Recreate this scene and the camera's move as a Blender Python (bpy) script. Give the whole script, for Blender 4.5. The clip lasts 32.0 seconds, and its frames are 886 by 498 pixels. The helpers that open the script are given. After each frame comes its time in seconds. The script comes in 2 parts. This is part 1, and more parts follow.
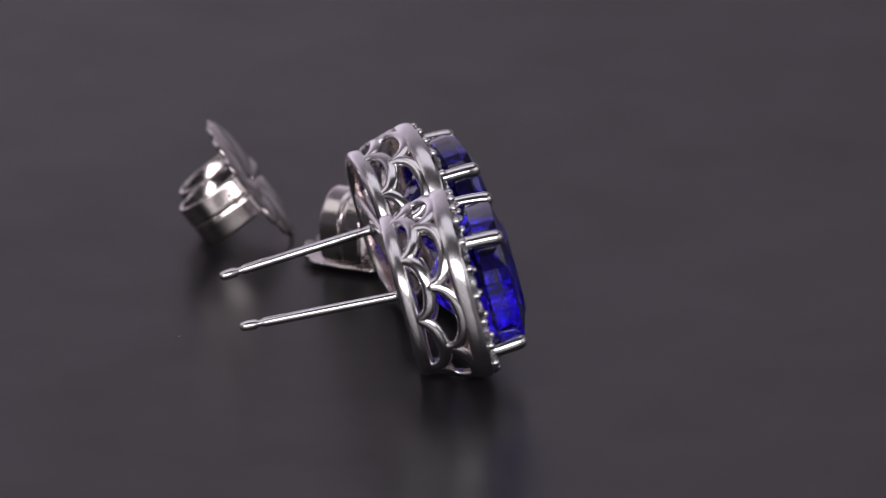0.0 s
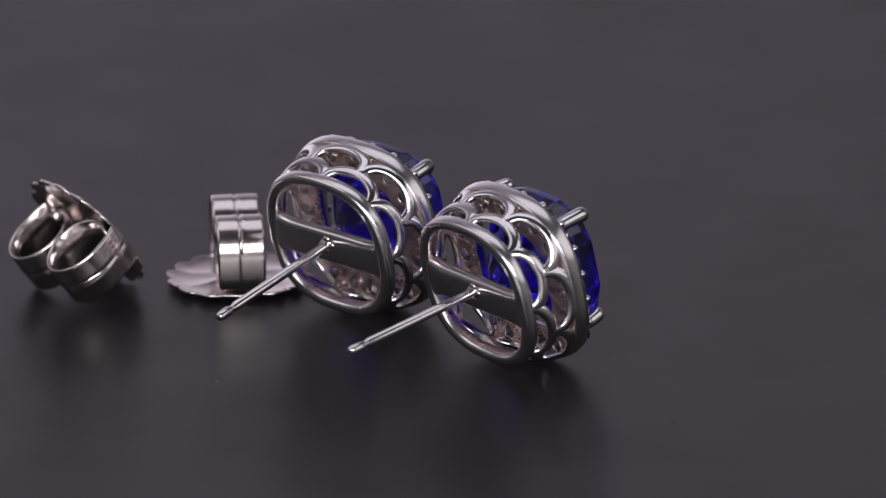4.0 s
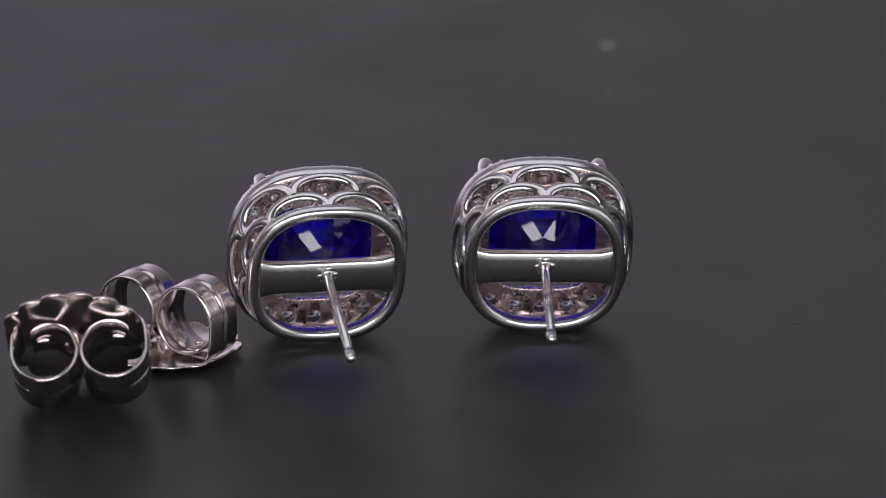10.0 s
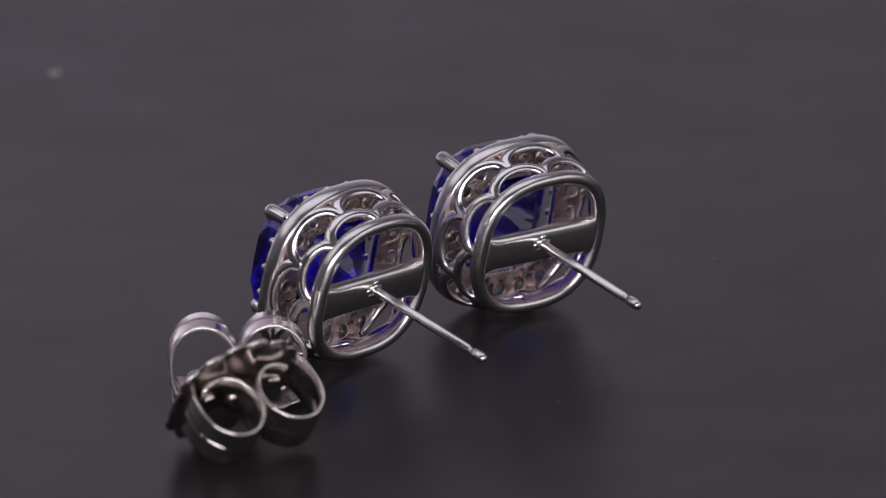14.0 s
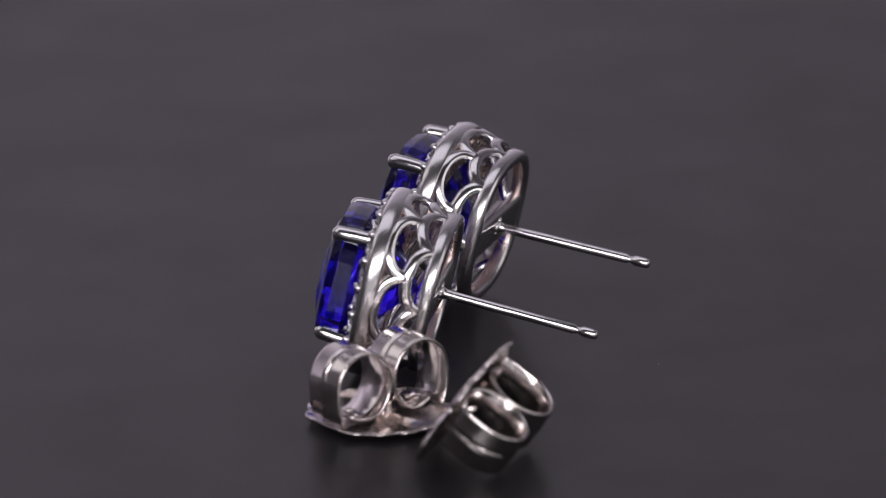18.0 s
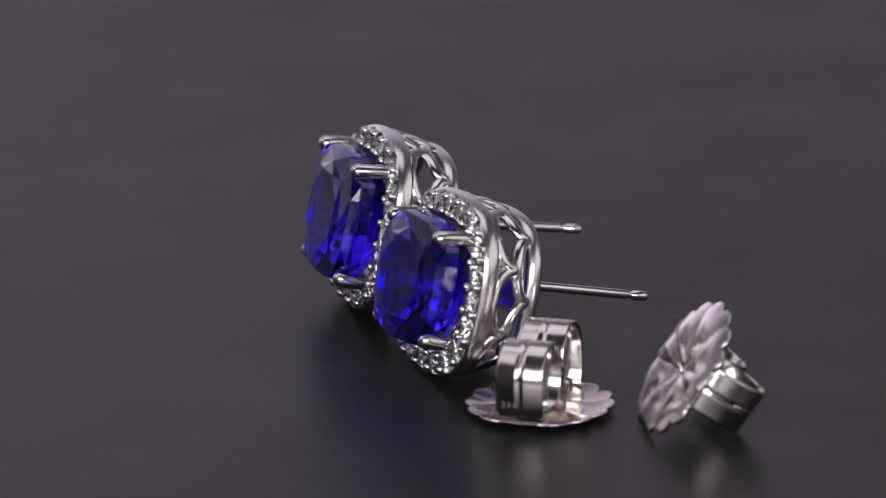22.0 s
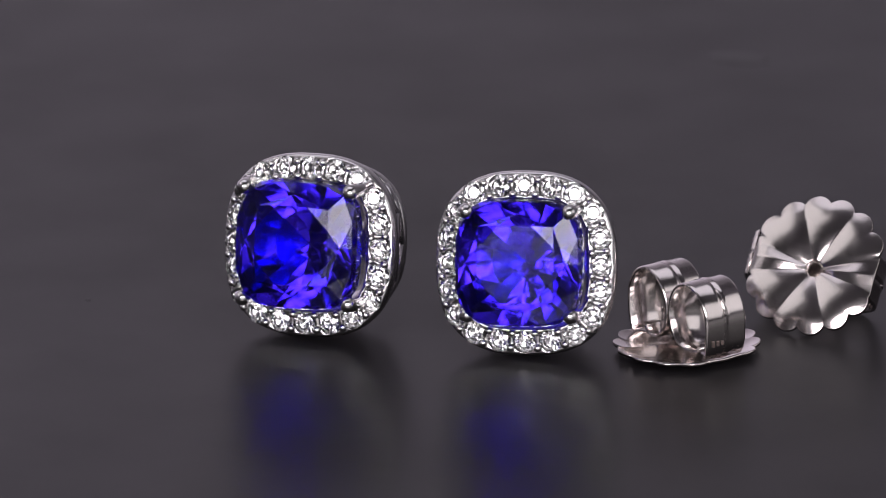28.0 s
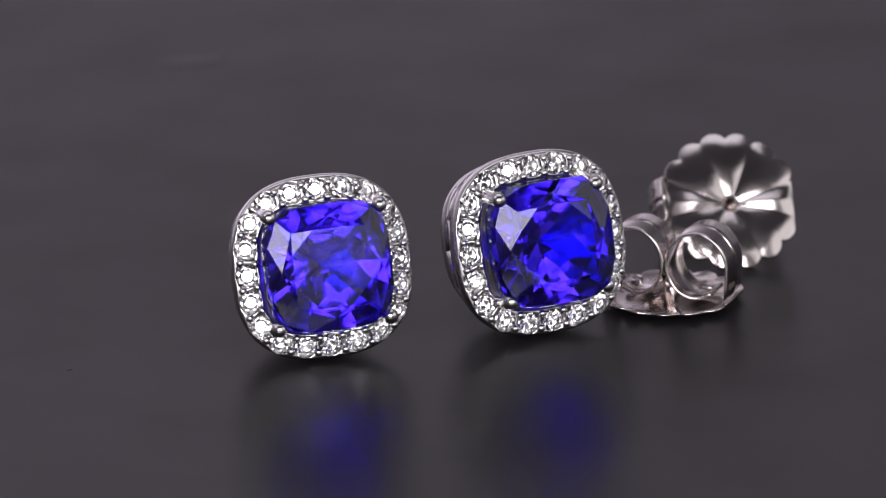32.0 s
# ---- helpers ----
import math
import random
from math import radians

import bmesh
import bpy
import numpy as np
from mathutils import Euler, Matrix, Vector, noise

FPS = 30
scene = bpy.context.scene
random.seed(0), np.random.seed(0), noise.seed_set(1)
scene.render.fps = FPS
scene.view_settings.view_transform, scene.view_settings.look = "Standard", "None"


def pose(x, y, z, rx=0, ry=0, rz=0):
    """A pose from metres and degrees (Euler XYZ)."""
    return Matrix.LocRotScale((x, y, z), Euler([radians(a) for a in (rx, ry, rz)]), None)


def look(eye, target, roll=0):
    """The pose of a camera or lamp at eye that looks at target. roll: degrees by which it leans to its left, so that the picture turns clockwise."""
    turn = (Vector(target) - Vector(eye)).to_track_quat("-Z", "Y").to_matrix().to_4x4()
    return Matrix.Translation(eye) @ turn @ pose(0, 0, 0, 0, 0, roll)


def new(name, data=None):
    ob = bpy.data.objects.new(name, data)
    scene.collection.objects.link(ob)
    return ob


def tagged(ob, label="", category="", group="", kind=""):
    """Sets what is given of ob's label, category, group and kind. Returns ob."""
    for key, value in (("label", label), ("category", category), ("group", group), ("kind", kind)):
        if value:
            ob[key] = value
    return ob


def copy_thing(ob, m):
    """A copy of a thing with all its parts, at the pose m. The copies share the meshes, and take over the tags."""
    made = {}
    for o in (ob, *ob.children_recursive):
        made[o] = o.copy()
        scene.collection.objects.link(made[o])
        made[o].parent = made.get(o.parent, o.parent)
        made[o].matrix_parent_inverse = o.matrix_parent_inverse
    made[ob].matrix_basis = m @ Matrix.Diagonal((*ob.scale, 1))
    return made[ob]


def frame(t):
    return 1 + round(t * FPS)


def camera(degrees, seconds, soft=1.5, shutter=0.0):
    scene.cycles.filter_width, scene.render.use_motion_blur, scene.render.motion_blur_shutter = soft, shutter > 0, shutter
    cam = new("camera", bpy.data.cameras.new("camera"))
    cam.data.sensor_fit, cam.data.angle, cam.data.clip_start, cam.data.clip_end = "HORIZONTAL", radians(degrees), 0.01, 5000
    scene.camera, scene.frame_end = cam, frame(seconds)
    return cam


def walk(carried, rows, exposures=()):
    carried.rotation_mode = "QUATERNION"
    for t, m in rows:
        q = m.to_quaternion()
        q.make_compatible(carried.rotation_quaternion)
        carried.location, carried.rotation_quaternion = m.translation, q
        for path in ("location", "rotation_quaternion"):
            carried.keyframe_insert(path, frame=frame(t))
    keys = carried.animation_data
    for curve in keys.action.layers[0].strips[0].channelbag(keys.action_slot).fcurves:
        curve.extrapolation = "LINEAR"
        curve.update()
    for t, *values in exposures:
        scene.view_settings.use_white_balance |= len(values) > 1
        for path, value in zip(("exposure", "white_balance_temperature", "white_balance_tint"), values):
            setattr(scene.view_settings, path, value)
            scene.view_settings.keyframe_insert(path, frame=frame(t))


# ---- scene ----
cam = camera(4.617, 32.0, soft=0.75)
EYE = pose(0, -0.645515, 0.21427, 72.0834, 0, -0.0844) @ pose(0, 0, 0, 0, 0, -1.0661)
cam.data.dof.use_dof, cam.data.dof.focus_distance, cam.data.dof.aperture_fstop = True, 0.676, 50.0
walk(cam, [(0.0, EYE), (32.0, EYE)])

# ---- light: an unseen studio room with an assumed overhead softbox and two bright panels ----
world = bpy.data.worlds.new("world")
scene.world = world
world.use_nodes = True
world.node_tree.nodes["Background"].inputs[0].default_value = (0.5, 0.5, 0.55, 1)
world.node_tree.nodes["Background"].inputs[1].default_value = 0.05


def area_lamp(name, eye, target, sx, sy, watts, colour):
    data = bpy.data.lights.new(name, "AREA")
    data.shape, data.size, data.size_y = "RECTANGLE", sx, sy
    data.energy, data.color = watts, colour
    ob = new(name, data)
    ob.matrix_world = look(eye, target)
    return ob


# added overhead fill, no known source; it brightens the diamonds and the platter
area_lamp("softbox_lamp", (0.0, 0.27, 1.2), (0, 0.2, 0), 1.2, 0.9, 2.6, (0.97, 0.93, 1.04))
area_lamp("front_lamp", (0.0, -0.95, 0.365), (0, 0, 0), 1.05, 0.36, 6.85, (1.0, 0.94, 0.99))
area_lamp("panel_lamp", (-0.72, -0.06, 0.74), (0, 0, 0), 0.7, 0.6, 1.0, (1.0, 0.95, 0.98))
area_lamp("panel_lamp", (0.82, -0.3, 0.38), (0, 0, 0), 0.9, 0.6, 1.35, (1.0, 0.95, 0.98))
# added unseen lamp; brightens the north wall that the platter reflects
area_lamp("backdrop_lamp", (-0.75, 0.85, -0.2), (-0.75, 1.6, 0.8), 1.3, 0.25, 19.2, (1.0, 0.88, 1.05))

# ---- materials ----


def material(name, colour, rough, metal=0.0, grain=0.0, scale=900.0, vary=0.06, bump=0.0, **more):
    m = bpy.data.materials.new(name)
    m.use_nodes = True
    nt = m.node_tree
    b = nt.nodes["Principled BSDF"]
    b.inputs["Base Color"].default_value = (*colour, 1)
    b.inputs["Roughness"].default_value = rough
    b.inputs["Metallic"].default_value = metal
    for key, value in more.items():
        b.inputs[key.replace("_", " ")].default_value = value
    if grain or bump:
        co = nt.nodes.new("ShaderNodeTexCoord")
        fine = nt.nodes.new("ShaderNodeTexNoise")
        fine.inputs["Scale"].default_value, fine.inputs["Detail"].default_value = scale, 4
        broad = nt.nodes.new("ShaderNodeTexNoise")
        broad.inputs["Scale"].default_value, broad.inputs["Detail"].default_value = scale * 0.12, 2
        mix = nt.nodes.new("ShaderNodeMath")
        mix.operation = "ADD"
        for n, k in ((fine, 0), (broad, 1)):
            nt.links.new(co.outputs["Object"], n.inputs["Vector"])
            nt.links.new(n.outputs["Fac"], mix.inputs[k])
        rr = nt.nodes.new("ShaderNodeMapRange")
        rr.inputs["From Min"].default_value, rr.inputs["From Max"].default_value = 0.6, 1.4
        rr.inputs["To Min"].default_value, rr.inputs["To Max"].default_value = max(rough - grain, 0.01), rough + grain
        nt.links.new(mix.outputs[0], rr.inputs["Value"])
        nt.links.new(rr.outputs[0], b.inputs["Roughness"])
        cr = nt.nodes.new("ShaderNodeMix")
        cr.data_type = "RGBA"
        cr.inputs[6].default_value = (*[c * (1 - vary) for c in colour], 1)
        cr.inputs[7].default_value = (*[min(c * (1 + vary), 1) for c in colour], 1)
        nt.links.new(broad.outputs["Fac"], cr.inputs[0])
        nt.links.new(cr.outputs[2], b.inputs["Base Color"])
        if bump:
            bp = nt.nodes.new("ShaderNodeBump")
            bp.inputs["Strength"].default_value, bp.inputs["Distance"].default_value = bump, 0.00005
            nt.links.new(fine.outputs["Fac"], bp.inputs["Height"])
            nt.links.new(bp.outputs[0], b.inputs["Normal"])
    return m


SILVER = material("rhodium", (0.8, 0.78, 0.785), 0.18, 1.0, 0.06, 2500)
SATIN = material("satin_rhodium", (0.78, 0.76, 0.765), 0.25, 1.0, 0.02, 2500)
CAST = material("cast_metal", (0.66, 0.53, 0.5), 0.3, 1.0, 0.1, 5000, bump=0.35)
BEAD = material("worn_bead", (0.78, 0.76, 0.765), 0.22, 1.0, 0.05, 2500)
CLASP = material("stamped_metal", (0.77, 0.715, 0.695), 0.18, 1.0, 0.04, 1800, bump=0.05)
GEM = material("tanzanite", (0.046, 0.014, 0.9), 0.085, IOR=1.69, Transmission_Weight=1.0)


def path_tint(m):
    """Deep and bright blue-violet zones, painted in for light absorbed along longer inner paths."""
    nt = m.node_tree
    co, noise, mix = nt.nodes.new("ShaderNodeTexCoord"), nt.nodes.new("ShaderNodeTexNoise"), nt.nodes.new("ShaderNodeMix")
    noise.inputs["Scale"].default_value = 800
    mix.data_type = "RGBA"
    mix.inputs[6].default_value = (0.012, 0.004, 0.55, 1)
    mix.inputs[7].default_value = (0.056, 0.018, 0.96, 1)
    spread = nt.nodes.new("ShaderNodeMapRange")
    spread.inputs["From Min"].default_value, spread.inputs["From Max"].default_value = 0.36, 0.66
    nt.links.new(co.outputs["Object"], noise.inputs["Vector"])
    nt.links.new(noise.outputs["Fac"], spread.inputs["Value"])
    nt.links.new(spread.outputs[0], mix.inputs[0])
    nt.links.new(mix.outputs[2], nt.nodes["Principled BSDF"].inputs["Base Color"])


path_tint(GEM)
DIAMOND = material("diamond", (1.0, 1.0, 1.0), 0.08, IOR=2.2, Transmission_Weight=1.0)
PLATTER = material("black_laminate", (0.0172, 0.0158, 0.0171), 0.33, 0.0, 0.06, 120, vary=0.2, bump=0.02, IOR=1.26)
DUST = material("dust", (0.45, 0.44, 0.46), 0.9)
SMEAR = material("dull_smear", (0.0145, 0.0133, 0.0142), 0.4, 0.0, 0.05, 900)
TABLE = material("table_paint", (0.05, 0.05, 0.052), 0.5, 0.0, 0.1, 40)
# unseen surfaces; ceiling and three walls are darkened to keep reflections in metal dark
CEILING = material("unseen_dark_ceiling", (0.2, 0.197, 0.205), 0.85, 0.0, 0.05, 8)
DARK_WALL = material("unseen_dark_wall", (0.33, 0.325, 0.34), 0.85, 0.0, 0.05, 8)
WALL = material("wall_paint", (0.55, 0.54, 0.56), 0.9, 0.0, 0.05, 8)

# ---- helpers for building; shapes are in millimetres ----
MM = 0.001


def part(name, bm, mat, parent, label="", smooth=True):
    me = bpy.data.meshes.new(name)
    bmesh.ops.recalc_face_normals(bm, faces=bm.faces)
    bm.transform(Matrix.Scale(MM, 4))
    bm.to_mesh(me)
    bm.free()
    me.materials.append(mat)
    if smooth:
        me.shade_smooth()
    return piece(name, me, parent, Matrix(), label)


def piece(name, me, parent, m=Matrix(), label=""):
    ob = new(name, me)
    ob.parent = parent
    ob.matrix_basis = m
    return tagged(ob, label)


def mesh_only(name, bm, mat, smooth=False):
    me = bpy.data.meshes.new(name)
    bmesh.ops.recalc_face_normals(bm, faces=bm.faces)
    bm.transform(Matrix.Scale(MM, 4))
    bm.to_mesh(me)
    bm.free()
    me.materials.append(mat)
    if smooth:
        me.shade_smooth()
    return me


def skin(bm, rings, closed_u=True, closed_v=False, caps=False):
    """Faces between rows of points. closed_u: each row is a loop; closed_v: the last row meets the first."""
    rows = [[bm.verts.new(p) for p in r] for r in rings]
    n = len(rows[0])
    for i in range(len(rows) if closed_v else len(rows) - 1):
        a, b = rows[i], rows[(i + 1) % len(rows)]
        for j in range(n if closed_u else n - 1):
            bm.faces.new((a[j], a[(j + 1) % n], b[(j + 1) % n], b[j]))
    if caps:
        bm.faces.new(rows[0])
        bm.faces.new(rows[-1])
    return rows


def tube(bm, path, radius, sides=8, flat=1.0, up=None, caps=True):
    """A round or flattened wire along a path; radius may be a list."""
    path = [Vector(p) for p in path]
    rings = []
    side = None
    for i, p in enumerate(path):
        d = (path[min(i + 1, len(path) - 1)] - path[max(i - 1, 0)]).normalized()
        ref = Vector(up[i]) if up else (side if side else Vector((0.31, 0.17, 0.93)))
        s = ref - d * ref.dot(d)
        s.normalize()
        side = s
        t = d.cross(s)
        r = radius[i] if isinstance(radius, list) else radius
        rings.append([p + s * (r * flat * math.cos(a)) + t * (r * math.sin(a))
                      for a in [2 * math.pi * k / sides for k in range(sides)]])
    skin(bm, rings, True, False, caps)


def cushion(angle, half, n):
    """A point of a cushion outline in the x-z plane; angle 0 is up, growing towards +x."""
    s, c = math.sin(angle), math.cos(angle)
    r = half * (abs(s) ** n + abs(c) ** n) ** (-1.0 / n)
    return r * s, r * c


def even_angles(half, n, count, steps=1440):
    """Angles that split the outline into equal lengths, from the top."""
    pts = [cushion(2 * math.pi * k / steps, half, n) for k in range(steps + 1)]
    acc = [0.0]
    for a, b in zip(pts, pts[1:]):
        acc.append(acc[-1] + math.hypot(b[0] - a[0], b[1] - a[1]))
    out, k = [], 0
    for i in range(count):
        want = acc[-1] * i / count
        while acc[k + 1] < want:
            k += 1
        f = (want - acc[k]) / (acc[k + 1] - acc[k])
        out.append(2 * math.pi * (k + f) / steps)
    return out


def power(half):
    """The outline grows rounder from the stone out to the rim."""
    return 3.5 + (2.55 - 3.5) * min(max((half - 3.9) / 1.75, 0), 1)


# ---- the room: unseen, added for what the metal and stones reflect ----


def slab(name, x0, x1, y0, y1, z0, z1, mat, kind="structure", label="", category=""):
    bm = bmesh.new()
    bmesh.ops.create_cube(bm, size=1.0)
    for v in bm.verts:
        v.co = Vector(((x0 + x1) / 2 + v.co.x * (x1 - x0), (y0 + y1) / 2 + v.co.y * (y1 - y0), (z0 + z1) / 2 + v.co.z * (z1 - z0)))
    bmesh.ops.bevel(bm, geom=bm.edges[:], offset=0.002, segments=2, affect="EDGES")
    me = bpy.data.meshes.new(name)
    bm.to_mesh(me)
    bm.free()
    me.materials.append(mat)
    return tagged(new(name, me), label, category, kind=kind)


slab("floor", -1.6, 1.6, -1.6, 1.6, -0.80, -0.75, TABLE)
slab("ceiling", -1.6, 1.6, -1.6, 1.6, 1.75, 1.80, CEILING)
slab("wall_north", -1.6, 1.6, 1.6, 1.7, -0.75, 1.75, WALL)
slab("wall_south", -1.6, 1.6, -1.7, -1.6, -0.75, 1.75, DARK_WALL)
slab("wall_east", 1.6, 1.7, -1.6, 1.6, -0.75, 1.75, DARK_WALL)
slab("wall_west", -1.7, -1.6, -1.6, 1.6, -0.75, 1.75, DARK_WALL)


def make_table():
    table = tagged(new("studio_table"), "dark painted studio table under the turntable", "table")
    table.location = (0, 0.1, -0.75)
    bm = bmesh.new()
    bmesh.ops.create_cube(bm, size=1.0, matrix=Matrix.Translation((0, 0, 715)) @ Matrix.Diagonal((900, 800, 30, 1)))
    bmesh.ops.bevel(bm, geom=bm.edges[:], offset=3, segments=2, affect="EDGES")
    part("tabletop", bm, TABLE, table, smooth=False)
    for x in (-410, 410):
        for y in (-360, 360):
            bm = bmesh.new()
            bmesh.ops.create_cube(bm, size=1.0, matrix=Matrix.Translation((x, y, 350)) @ Matrix.Diagonal((45, 45, 700, 1)))
            part("leg", bm, TABLE, table, smooth=False)


make_table()
RATE = 8.722


def spin(t):
    return pose(0, 0, 0, 0, 0, RATE * (t - 10.0))


TURNING = []


def make_turntable():
    disc = tagged(new("turntable"), "round black satin turntable with specks of dust", "turntable")
    bm = bmesh.new()
    prof = [(0.01, 0), (60, 0), (149, 0), (150, -0.4), (150.4, -1.2), (150.4, -7), (149.5, -8), (60, -8), (0.01, -8)]
    skin(bm, [[(r * math.cos(a), r * math.sin(a), z) for a in [2 * math.pi * k / 128 for k in range(128)]] for r, z in prof])
    bmesh.ops.remove_doubles(bm, verts=bm.verts, dist=0.05)
    top = part("platter", bm, PLATTER, disc, smooth=False)
    bm = bmesh.new()
    prof = [(0.01, -8), (55, -8), (56, -9), (56, -19), (54, -20), (0.01, -20)]
    skin(bm, [[(r * math.cos(a), r * math.sin(a), z) for a in [2 * math.pi * k / 64 for k in range(64)]] for r, z in prof])
    part("base", bm, TABLE, disc, smooth=False)
    specks = [(12.3, 60.8, 0.45, 0.8), (12.2, 50.2, 0.12, 0.8), (-1.34, -15.44, 0.07, 0.7)]
    rnd = random.Random(5)
    for k in range(9):
        a, r = rnd.uniform(0, 2 * math.pi), rnd.uniform(26, 110)
        specks.append((r * math.cos(a), r * math.sin(a), rnd.uniform(0.03, 0.07), rnd.uniform(0.5, 1)))
    for x, y, r, f in specks:
        bm = bmesh.new()
        bmesh.ops.create_icosphere(bm, subdivisions=1, radius=1.0)
        for v in bm.verts:
            v.co = Vector((x + v.co.x * r, y + v.co.y * r * f, max(v.co.z, -0.1) * r * 0.35 + 0.02))
        part("dust_speck", bm, DUST, disc)
    for x, y, rx, ry in ((22.8, 0.8, 0.2, 0.09), (3.0, -61.0, 2.2, 1.0)):
        bm = bmesh.new()
        bmesh.ops.create_icosphere(bm, subdivisions=2, radius=1.0)
        for v in bm.verts:
            v.co = Vector((x + v.co.x * rx, y + v.co.y * ry, max(v.co.z, -0.1) * 0.03 + 0.004))
        part("smear", bm, SMEAR, disc, "dull dark smear")
    TURNING.append((disc, Matrix()))


make_turntable()

# ---- the earrings ----
OFF = Vector((0, 4.3, 5.65))


def stone_mesh():
    """A cushion brilliant: table, crown, girdle, pavilion; every facet flat."""
    bm = bmesh.new()

    def ring(count, half, n, y, shift=0.0):
        return [bm.verts.new(Vector((cushion(2 * math.pi * (k + shift) / count, half, n)[0], y,
                                     cushion(2 * math.pi * (k + shift) / count, half, n)[1])) + OFF) for k in range(count)]

    def join(a, b):
        """Triangles between two rings of which one may have twice the points."""
        na, nb = len(a), len(b)
        if na == nb:
            for k in range(na):
                bm.faces.new((a[k], b[k], a[(k + 1) % na]))
                bm.faces.new((b[k], b[(k + 1) % nb], a[(k + 1) % na]))
        else:
            if na > nb:
                a, b, na, nb = b, a, nb, na
            for k in range(na):
                p, q, r = b[2 * k], b[(2 * k + 1) % nb], b[(2 * k + 2) % nb]
                bm.faces.new((a[k], p, q))
                bm.faces.new((a[k], q, a[(k + 1) % na]))
                bm.faces.new((a[(k + 1) % na], q, r))

    table = ring(8, 2.5, 2.6, 0.5, 0.5)
    mid = ring(8, 3.12, 2.35, 0.28, 0.0)
    bm.faces.new(table)
    for k in range(8):
        bm.faces.new((table[k - 1], mid[k], table[k]))
    crown = ring(16, 3.86, 3.45, -0.02, 0.0)
    girdle = ring(32, 3.96, 3.6, -0.55, 0.0)
    under = ring(32, 3.93, 3.6, -1.5, 0.0)
    # kites and triangles down to the girdle
    for k in range(8):
        t, m0, m1 = table[k], mid[k], mid[(k + 1) % 8]
        c0, c1, c2 = crown[2 * k], crown[2 * k + 1], crown[(2 * k + 2) % 16]
        bm.faces.new((t, m0, m1))
        bm.faces.new((m0, c1, m1))
        bm.faces.new((m0, c0, c1))
        bm.faces.new((m1, c1, c2))
    join(crown, girdle)
    join(girdle, under)
    pav1 = ring(16, 3.6, 3.4, -2.1, 0.0)
    mains = ring(8, 2.75, 2.8, -3.0, 0.5)
    lower = ring(16, 1.9, 2.5, -3.85, 0.0)
    culet = ring(8, 0.95, 2.2, -4.68, 0.0)
    rnd = random.Random(11)
    for v in mains + lower + culet:
        v.co += Vector((rnd.uniform(-0.06, 0.06), rnd.uniform(-0.05, 0.05), rnd.uniform(-0.06, 0.06)))
    tip = bm.verts.new(Vector((0.05, -5.45, -0.06)) + OFF)
    join(under, pav1)
    join(lower, culet)
    for k in range(8):
        u0, u1, u2 = pav1[2 * k], pav1[2 * k + 1], pav1[(2 * k + 2) % 16]
        p, q, r, w = mains[k], lower[2 * k], lower[(2 * k + 2) % 16], lower[2 * k + 1]
        for f in ((u0, u1, p), (u1, u2, p), (u0, p, q), (p, u2, r), (p, w, q), (p, r, w), (culet[k], culet[(k + 1) % 8], tip)):
            bm.faces.new(f)
    return bm


def diamond_mesh():
    """A small round brilliant; y is its axis, 0 at the girdle."""
    bm = bmesh.new()

    def ring(n, r, y, s):
        return [bm.verts.new((r * math.sin(2 * math.pi * (k + s) / n), y, r * math.cos(2 * math.pi * (k + s) / n))) for k in range(n)]

    t, c, g = ring(8, 0.37, 0.22, 0.0), ring(8, 0.57, 0.12, 0.5), ring(16, 0.72, 0.0, 0.0)
    p = ring(8, 0.35, -0.31, 0.5)
    tip = bm.verts.new((0, -0.63, 0))
    bm.faces.new(t)
    for k in range(8):
        bm.faces.new((t[k], t[(k + 1) % 8], c[k]))
        g0, g1, g2 = g[2 * k], g[2 * k + 1], g[(2 * k + 2) % 16]
        bm.faces.new((c[k], g0, g1))
        bm.faces.new((c[k], g1, g2))
        bm.faces.new((c[k - 1], t[k], c[k], g0))
        bm.faces.new((p[k], g0, g1))
        bm.faces.new((p[k], g1, g2))
        bm.faces.new((p[k - 1], g0, p[k], tip))
    bmesh.ops.triangulate(bm, faces=[f for f in bm.faces if len(f.verts) == 4])
    return bm


H = 4.8
ARCHES = 8
TALL, LOW = 1.005, 0.97  # the ring behind is a little lower than wide
DROP, LIFT = 0.14, 0.09  # the halo hangs lower than the stone's middle, the ring sits higher
SET = even_angles(H, power(H), 20)


def facing(a, h):
    x, z = cushion(a, h, power(h))
    x2, z2 = cushion(a + 0.01, h, power(h))
    t = Vector((x2 - x, 0, z2 - z)).normalized()
    out = Vector((t.z, 0, -t.x))
    if out.dot(Vector((x, 0, z))) < 0:
        out = -out
    up = (Vector((0, 1, 0)) + out * 0.16).normalized()
    m = Matrix((t, up, t.cross(up))).transposed().to_4x4()
    return x, TALL * z - DROP, m


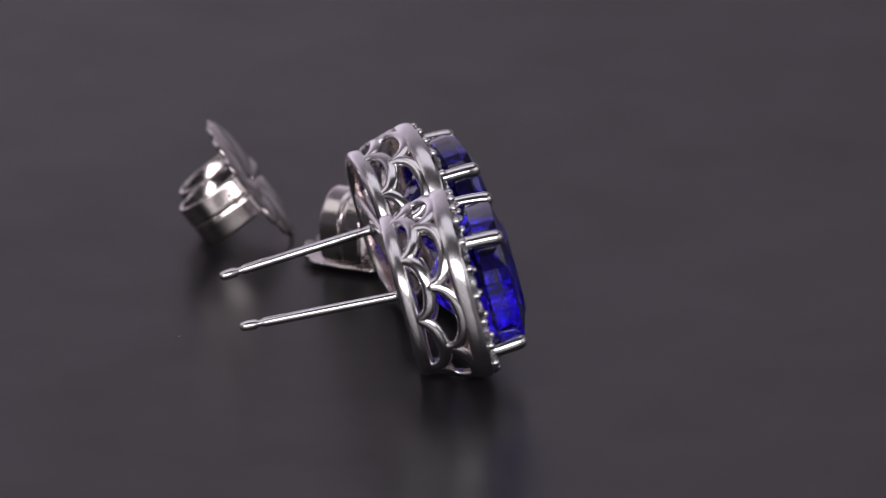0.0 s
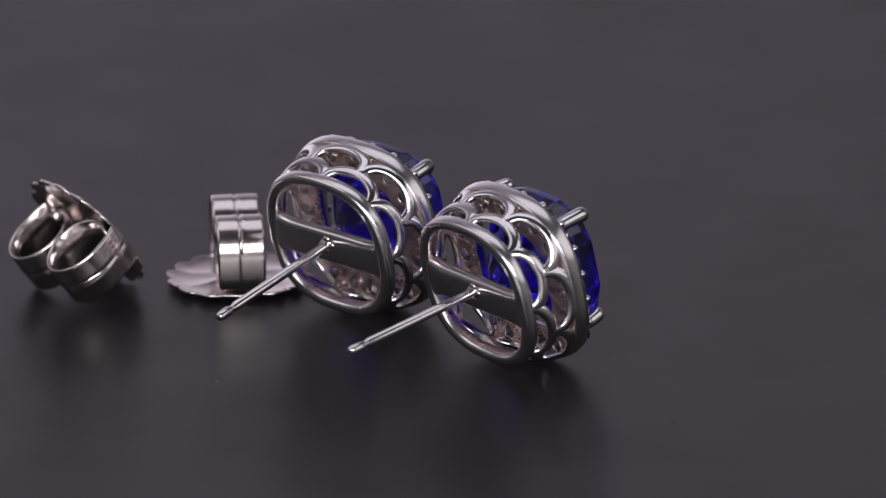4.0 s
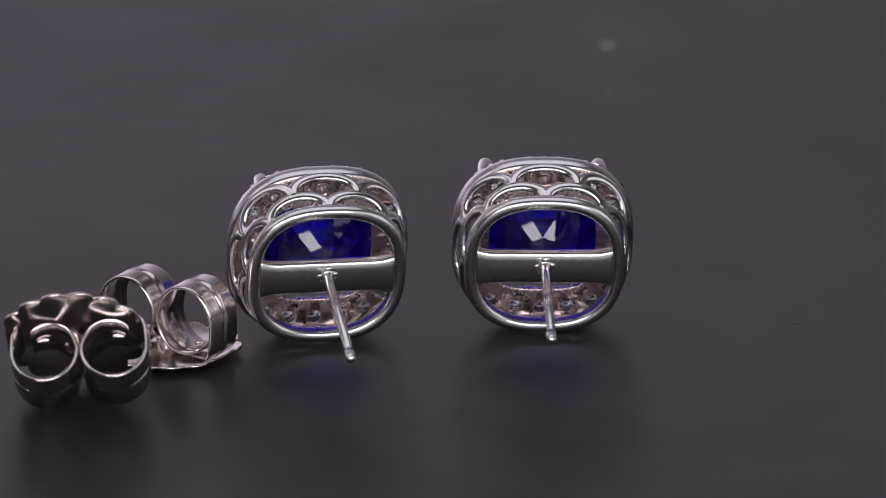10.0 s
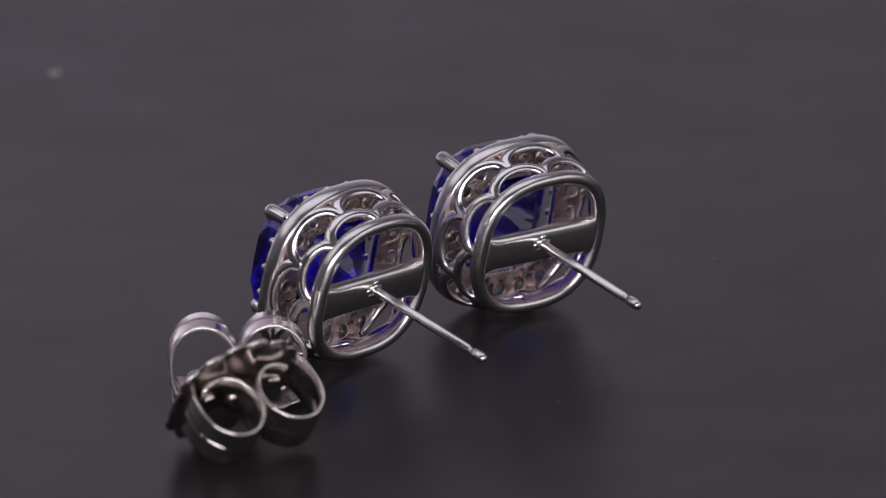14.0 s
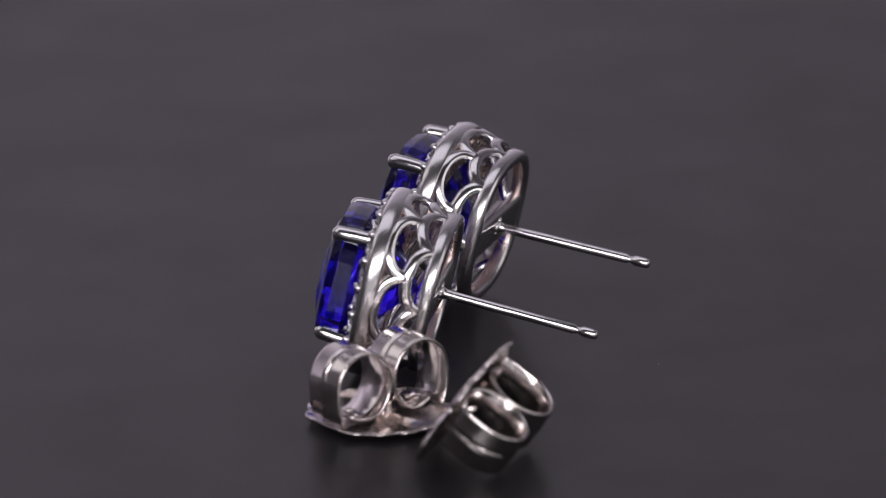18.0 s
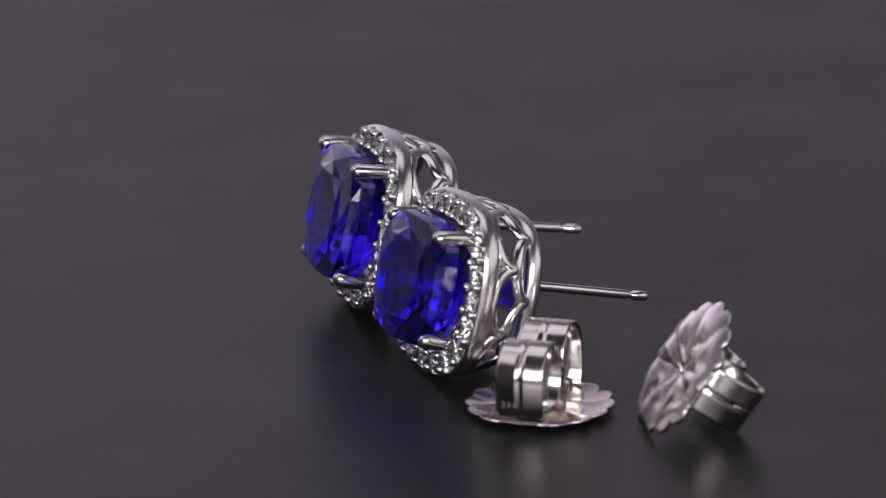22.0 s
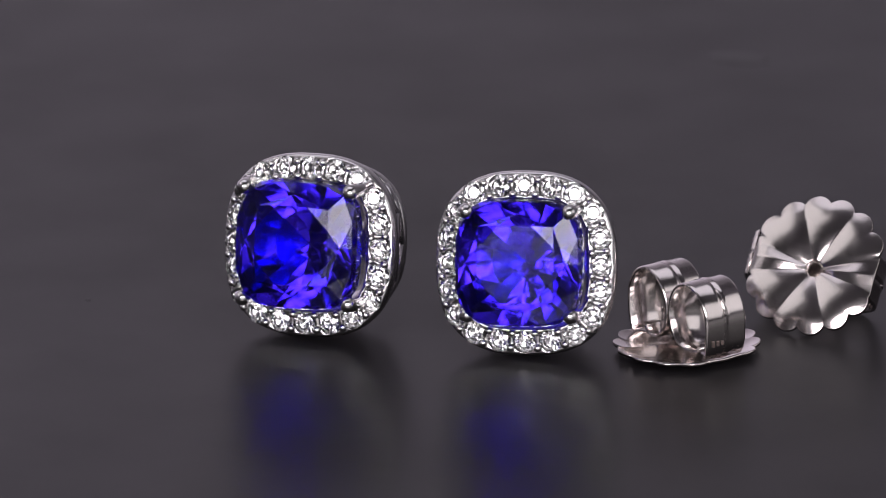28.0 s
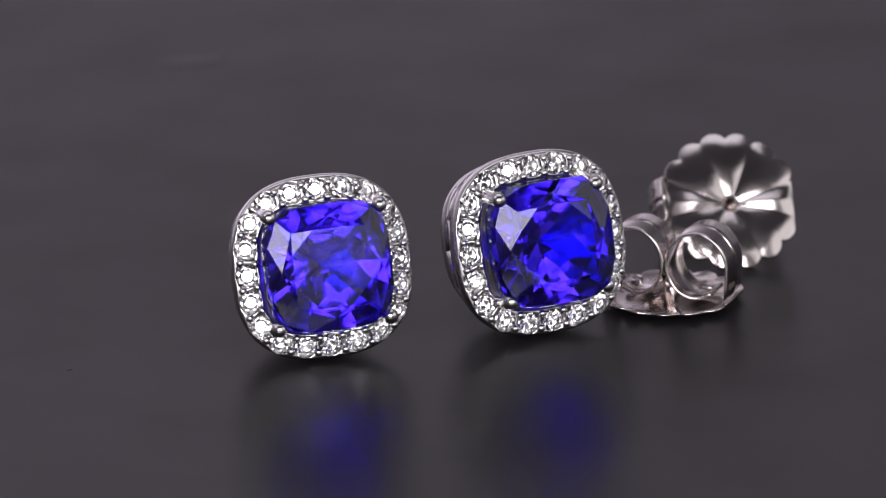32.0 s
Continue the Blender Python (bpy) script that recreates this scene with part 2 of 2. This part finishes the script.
def drill(halo):
    """Opens a tapered seat through the halo under each small diamond."""
    bm = bmesh.new()
    for a in SET:
        x, z, m = facing(a, H)
        rows = []
        for y, r in ((0.6, 0.695), (-0.02, 0.695), (-0.5, 0.42), (-2.0, 0.4)):
            rows.append([m @ Vector((r * math.sin(b), y, r * math.cos(b))) + Vector((x, -2.17, z)) + OFF for b in [2 * math.pi * k / 16 for k in range(16)]])
        skin(bm, rows, True, False, True)
    bmesh.ops.recalc_face_normals(bm, faces=bm.faces)
    cutter = new("cutter", mesh_only("cutter", bm, CAST))
    cutter.parent = halo.parent
    mod = halo.modifiers.new("seats", "BOOLEAN")
    mod.operation, mod.object, mod.solver = "DIFFERENCE", cutter, "EXACT"
    bpy.context.view_layer.update()
    done = bpy.data.meshes.new_from_object(halo.evaluated_get(bpy.context.evaluated_depsgraph_get()))
    halo.modifiers.clear()
    halo.data = done
    bpy.data.objects.remove(cutter)


def make_earring():
    ear = tagged(new("earring"), "white gold stud earring, cushion-cut violet-blue stone in a diamond halo", "earring", "pair of earrings")
    # halo plate that carries the small diamonds, with the opening for the stone
    prof = [(5.67, -2.84), (5.66, -2.64), (5.62, -2.46), (5.55, -2.34), (5.44, -2.28), (5.32, -2.27), (4.15, -2.08), (4.05, -2.05), (3.97, -2.12), (3.62, -2.75), (3.3, -3.32),
            (3.33, -3.43), (3.43, -3.46), (5.1, -3.44), (5.34, -3.42), (5.51, -3.36), (5.6, -3.22), (5.65, -3.02)]
    bm = bmesh.new()
    skin(bm, [[Vector((cushion(a, h, power(h))[0], y, TALL * cushion(a, h, power(h))[1] - DROP)) + OFF for a in [2 * math.pi * k / 96 for k in range(96)]]
              for h, y in prof], True, True)
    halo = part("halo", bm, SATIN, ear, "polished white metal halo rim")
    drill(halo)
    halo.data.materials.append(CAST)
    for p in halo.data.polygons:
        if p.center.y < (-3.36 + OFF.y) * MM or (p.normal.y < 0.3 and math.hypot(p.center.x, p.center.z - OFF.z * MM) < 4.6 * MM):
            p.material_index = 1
    # the ring behind, which the earring leans on
    bm = bmesh.new()
    rows = []
    for k in range(14):
        b = 2 * math.pi * k / 14
        h, y = 4.55 + 0.41 * math.copysign(abs(math.cos(b)) ** 0.75, math.cos(b)), -6.25 + 0.5 * math.copysign(abs(math.sin(b)) ** 0.8, math.sin(b))
        rows.append([Vector((cushion(a, h, 2.55)[0], y, LOW * cushion(a, h, 2.55)[1] + LIFT)) + OFF for a in [2 * math.pi * j / 96 for j in range(96)]])
    skin(bm, rows, True, True)
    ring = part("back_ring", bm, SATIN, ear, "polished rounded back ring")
    # its inner side is brownish cast metal, also chosen to dull the stone's blue reflection
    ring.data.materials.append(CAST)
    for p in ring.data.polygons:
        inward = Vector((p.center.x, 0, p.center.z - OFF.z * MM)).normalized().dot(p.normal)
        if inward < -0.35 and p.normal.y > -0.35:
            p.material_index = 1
    # the bridge across the ring
    bm = bmesh.new()
    rows = []
    for k in range(33):
        x = -4.3 + 8.6 * k / 32
        flare = 1 + 0.14 * max(abs(x) - 3.0, 0) ** 2
        row = []
        for i in range(28):
            b = 2 * math.pi * i / 28
            c, d = math.cos(b), math.sin(b)
            row.append(Vector((x, -6.2 + 0.46 * math.copysign(abs(c) ** 0.7, c), -0.1 + 1.14 * flare * math.copysign(abs(d) ** 0.4, d))) + OFF)
        rows.append(row)
    skin(bm, rows, True, False, True)
    part("bridge", bm, SATIN, ear, "flat bridge that holds the post")
    # post with its collar and notched tip
    bm = bmesh.new()
    y0 = -6.5
    prof = [(0.0, 0.62), (0.12, 0.5), (0.3, 0.36), (0.5, 0.29), (0.8, 0.3), (8.6, 0.3), (8.75, 0.22), (8.87, 0.2), (8.99, 0.22), (9.14, 0.32), (9.75, 0.32), (10.0, 0.28), (10.1, 0.2), (10.15, 0.05)]
    tube(bm, [Vector((0, y0 - s, 0.14)) + OFF for s, r in prof], [r for s, r in prof], 16, up=[(0, 0, 1)] * len(prof))
    part("post", bm, SILVER, ear, "thin straight post with a notched rounded tip")
    # lumps of solder where the post joins the bridge
    bm = bmesh.new()
    for x, z, r in ((0.0, 0.2, 0.5), (-0.42, 0.1, 0.26), (0.38, 0.16, 0.32), (0.05, 0.55, 0.3), (-0.16, -0.22, 0.28)):
        bmesh.ops.create_icosphere(bm, subdivisions=2, radius=r, matrix=Matrix.Translation(Vector((x, -6.62, z)) + OFF) @ Matrix.Diagonal((1, 0.55, 0.9, 1)))
    part("solder", bm, SILVER, ear, "uneven bead of solder")
    # prongs
    for sx in (1, -1):
        for sz in (1, -1):
            bm = bmesh.new()
            path, radii = [], []
            reach, base, lean = (3.0, 3.6, -0.16) if sz > 0 else (2.7, 3.56, -0.08)
            for i in range(9):
                f = i / 8
                path.append(Vector((sx * (3.64 - 0.14 * f ** 3), -3.1 + reach * f, sz * (base + lean * f ** 3))) + OFF)
                radii.append(0.43 + 0.06 * f ** 2)
            d = Vector((-sx * 0.15, 1, sz * lean * 0.8)).normalized()
            for g in (0.35, 0.65, 0.87, 0.985):
                path.append(path[8] + d * (0.49 * g))
                radii.append(0.49 * math.sqrt(1 - g * g))
            tube(bm, path, radii, 14)
            part("prong", bm, SILVER, ear, "rounded claw prong")
    bm = stone_mesh()
    part("gemstone", bm, GEM, ear, "faceted violet-blue cushion gemstone", smooth=False)
    # halo diamonds, their beads and the seats behind
    gem = mesh_only("diamond", diamond_mesh(), DIAMOND)
    bm = bmesh.new()
    bmesh.ops.create_icosphere(bm, subdivisions=2, radius=0.27)
    bead = mesh_only("bead", bm, BEAD, True)
    bm = bmesh.new()
    rows = []
    for k in range(8):
        b = 2 * math.pi * k / 8
        rows.append([((0.46 + 0.05 * math.cos(b)) * math.sin(a), 0.05 * math.sin(b), (0.46 + 0.05 * math.cos(b)) * math.cos(a)) for a in [2 * math.pi * j / 16 for j in range(16)]])
    skin(bm, rows, True, True)
    seat = mesh_only("seat", bm, CAST, True)
    rnd = random.Random(3)
    angles = SET
    for a in angles:
        x, z, m = facing(a, H)
        m = m @ pose(0, 0, 0, rnd.uniform(-7, 7), rnd.uniform(0, 45), rnd.uniform(-7, 7))
        m.translation = (Vector((x, -2.17, z)) + OFF) * MM
        piece("diamond", gem, halo, m)
        x, z, m = facing(a, 4.55)
        m.translation = (Vector((x, -3.46, z)) + OFF) * MM
        piece("seat", seat, halo, m)
    half = [(p + q) / 2 for p, q in zip(angles, angles[1:] + [2 * math.pi])]
    for k, a in enumerate(half):
        for h in (5.17, 4.27):
            if h < 4.5 and k % 5 == 2:
                continue
            x, z, m = facing(a, h)
            m.translation = (Vector((x, -1.93 - (h - 4.2) * 0.19, z)) + OFF) * MM
            piece("bead", bead, halo, m)

    # the pierced gallery: two rows of overlapping arches
    def wall(u, s):
        h = 4.64 + 0.71 * s ** 0.75
        y = -6.1 + 2.75 * s
        al = GALLERY[int(round((u % 1.0) * 1000)) % 1000]
        n = 2.55
        x, z = cushion(al, h, n)
        return Vector((x, y, z * (LOW + (TALL - LOW) * s) + LIFT * (1 - s) - DROP * s)) + OFF

    GALLERY = even_angles(5.1, 2.6, 1000)
    for i in range(ARCHES):
        for centre, s0, rise, bend in ((i + 0.5, 0.0, 0.46, 0.9), (i, 0.42, 0.6, 0.75)):
            path, ups = [], []
            for k in range(25):
                th = math.pi * k / 24
                u = (centre - 0.5 * math.cos(th)) / ARCHES
                p = wall(u, s0 + rise * math.sin(th) ** bend)
                path.append(p)
                ups.append(Vector(((p - OFF).x, 0, (p - OFF).z)))
            bm = bmesh.new()
            tube(bm, path, 0.4, 12, 0.62, ups)
            part("arch", bm, SILVER, ear)
    return ear


# ---- the butterfly clasps ----


def make_clasp():
    clasp = tagged(new("clasp"), "stamped silvery butterfly earring back with a scalloped disc", "earring back", "pair of clasps")
    bm = bmesh.new()
    N = 240
    radii = [0.11, 0.14, 0.2, 0.3, 0.45, 0.6, 0.72, 0.78, 0.82, 0.86, 0.9, 0.94, 0.97, 0.99, 1.0]

    def edge(a):
        """Radius of the rim: six lobes above and six below, straight folds between."""
        b = math.degrees(math.asin(max(-1, min(1, math.cos(a)))))
        if abs(b) > 72:
            return 4.05 / abs(math.cos(a)), 0.0
        lobe = abs(math.sin(math.pi * b / 24)) ** 0.75
        return 4.08 + 0.46 * lobe, lobe

    creases = [-105, -90, -76, -24.5, 24.5, 76, 90, 105, 155.5, 204.5, 255]

    def petal(a):
        """How far a point of a petal bellies out: six broad petals, a ridge at either fold, sharp creases between."""
        v = (90 - math.degrees(a) + 105) % 360 - 105
        for b0, b1 in zip(creases, creases[1:]):
            if b0 <= v <= b1:
                q = (2 * v - b0 - b1) / (b1 - b0)
                return (1 - q * q) * 0.1 if b1 - b0 > 30 else 0.16 * (1 - q if b0 % 180 == 90 else 1 + q) / 2
        return 0.0

    def disc_point(f, a, side):
        """The petals belly out between the hub and the rim."""
        r, lobe = edge(a)
        mean = 4.45 + (r - 4.45) * f ** 8
        side_on = min(max((abs(math.cos(a)) - 0.93) / 0.03, 0), 1)
        lip = max(f - 0.82, 0) / 0.18
        z = 0.26 - 0.42 * math.sin(0.8 * math.pi * f) ** 0.9 - petal(a) * math.sin(math.pi * min(f, 0.96)) ** 0.6 + 0.1 * lobe * lip ** 1.6 * (1 - side_on)
        x, y = mean * f * math.cos(a), mean * f * math.sin(a)
        z += side_on * (0.08 * (max(abs(x) - 2.6, 0) / 1.5) ** 2)
        return (x, y - 0.24 * (1 - f), z + 0.3 + side * 0.11)

    rows = [[disc_point(f, 2 * math.pi * k / N, -1) for k in range(N)] for f in radii]
    rows += [[disc_point(f, 2 * math.pi * k / N, 1) for k in range(N)] for f in reversed(radii)]
    skin(bm, rows, True, True)
    disc = part("disc", bm, CLASP, clasp, "scalloped fluted disc with a centre hole")
    bm = bmesh.new()
    rows = []
    for k in range(10):
        b = 2 * math.pi * k / 10
        rows.append([((0.52 + 0.11 * math.cos(b)) * math.cos(a), (0.52 + 0.11 * math.cos(b)) * math.sin(a) - 0.21, 0.62 + (0.24 if math.sin(b) < 0 else 0.6) * math.sin(b)) for a in [2 * math.pi * j / 32 for j in range(32)]])
    skin(bm, rows, True, True)
    part("eyelet", bm, CLASP, disc, "raised round collar of the hole")
    for sx in (1, -1):
        path = [(3.8, 0.5, -40), (4.08, 0.85, -25), (4.25, 1.5, -8)]
        for k in range(49):
            f = k / 48
            r = 1.0 - 0.16 * max(f - 0.6, 0) / 0.4
            path.append((2.22 + 2.08 * r * math.cos(radians(300 * f)), 2.58 + 2.26 * r * math.sin(radians(300 * f)), 300 * f))
        wid = [(-1.5, 0.0), (-1.44, 0.1), (-1.3, 0.13), (-0.34, 0.13), (-0.2, 0.17), (-0.06, 0.06), (0.06, 0.06), (0.2, 0.17), (0.34, 0.13), (1.3, 0.13), (1.44, 0.1), (1.5, 0.0), (1.4, -0.12), (-1.4, -0.12)]
        rings = []
        for k, (x, z, deg) in enumerate(path):
            nx, nz = math.cos(radians(deg)), math.sin(radians(deg))
            w = 1.0 if k < 40 else 1.0 - 0.25 * (k - 40) / 12
            rings.append([(sx * 0.955 * (x + nx * t), y * w, z + nz * t) for y, t in wid])
        bm = bmesh.new()
        skin(bm, rings, True, False, True)
        scroll = part("scroll", bm, CLASP, clasp, "curled grooved spring band")
        # a short pressed rib on the outside and one within the curl
        for turn, reach, name in (((12, 62), 2.31, "rib"), ((262, 292), 1.68, "inner_rib")):
            bm = bmesh.new()
            arc = [radians(turn[0] + (turn[1] - turn[0]) * k / 14) for k in range(15)]
            squash = reach / 2.26
            path = [Vector((sx * 0.955 * (2.22 + 2.08 * squash * math.cos(b)), 0, 2.58 + 2.26 * squash * math.sin(b))) for b in arc]
            tube(bm, path, [0.05 + 0.13 * math.sin(math.pi * k / 14) ** 0.4 for k in range(15)], 10, 0.8)
            part(name, bm, CLASP, scroll, "pressed raised rib")
    return clasp


def settle(thing, m):
    """The pose m, raised or lowered until the thing's lowest point meets the turntable."""
    low = 1e9
    for o in thing.children_recursive:
        if o.type == "MESH":
            mm = m @ (o.parent.matrix_basis @ o.matrix_basis if o.parent != thing else o.matrix_basis)
            low = min(low, min((mm @ v.co).z for v in o.data.vertices))
    return Matrix.Translation((0, 0, -low)) @ m


def earring_pose(x, y, yaw, tilt, roll):
    turn = pose(0, 0, 0, 0, 0, yaw) @ pose(0, 0, 0, tilt) @ pose(0, 0, 0, 0, roll)
    return Matrix.Translation((x * MM, y * MM, 0.006)) @ turn @ Matrix.Translation(-OFF * MM)


first = make_earring()
at = settle(first, earring_pose(-7.32, 3.28, 10.0, 13.6, 2.0))
second_at = settle(first, earring_pose(7.03, 4.41, 1.36, 13.65, 1.95))
second = copy_thing(first, second_at)
first.matrix_basis = at
root = Matrix.Translation((0, (OFF.y - 6.5) * MM, (OFF.z + 0.14) * MM))
for ear, bend, swing, squeeze, wide, tall in ((first, -0.2, -1.4, 0.27, 1.0, 0.99), (second, -4.4, 0.0, 0.0, 1.0, 1.01)):
    for o in ear.children:
        if o.name.startswith("post"):
            o.matrix_basis = root @ pose(0, 0, 0, bend, 0, swing) @ root.inverted()
        if o.name.startswith("gemstone"):
            o.matrix_basis = Matrix.Translation(OFF * MM) @ Matrix.Diagonal((wide, 1, tall, 1)) @ Matrix.Translation(Vector((0, 0.12, 0)) * MM - OFF * MM)
        if o.name.startswith("prong"):
            p = o.data.vertices[0].co
            o.location = (math.copysign(squeeze * MM, -p.x), 0, math.copysign(squeeze * MM, OFF.z * MM - p.z))
TURNING += [(first, at), (second, second_at)]

flat = make_clasp()
flat_at = settle(flat, Matrix.Translation((-16.08 * MM, -2.65 * MM, 0)) @ pose(0, 0, 0, 0, 0, -33))
up_turn = pose(0, 0, 0, 0, 0, 0.5) @ pose(0, 0, 0, 126.0, 0, 0) @ pose(0, 0, 0, 0, 0, 4.0)
leaning = tagged(copy_thing(flat, Matrix()), "silvery butterfly earring back propped on its scalloped edge")
for o in leaning.children:
    if o.name.startswith("scroll"):
        o.location = (0.0005, 0.0002, -0.0002)
up_at = settle(leaning, Matrix.Translation((-21.68 * MM, -10.05 * MM, 0.0037)) @ up_turn @ Matrix.Translation((0, 0, -0.0002)))
leaning.matrix_basis = up_at
for owner, index, x, count in ((flat, 1, -4.22, 3), (leaning, 0, 4.22, 5)):
    scroll = [o for o in owner.children if o.name.startswith("scroll")][index]
    for k in range(count):
        bm = bmesh.new()
        bmesh.ops.create_cube(bm, size=1.0, matrix=Matrix.Translation((x, 0.98 - 0.34 * k, 1.5)) @ Matrix.Diagonal((0.05, 0.17, 0.36 - 0.07 * (k % 3), 1)))
        part("stamped_mark", bm, CAST, scroll, "tiny worn stamped mark", smooth=False)
flat.matrix_basis = flat_at
TURNING += [(flat, flat_at), (leaning, up_at)]


def motions():
    for thing, base in TURNING:
        walk(thing, [(0.5 * k, spin(0.5 * k) @ base) for k in range(65)])


motions()
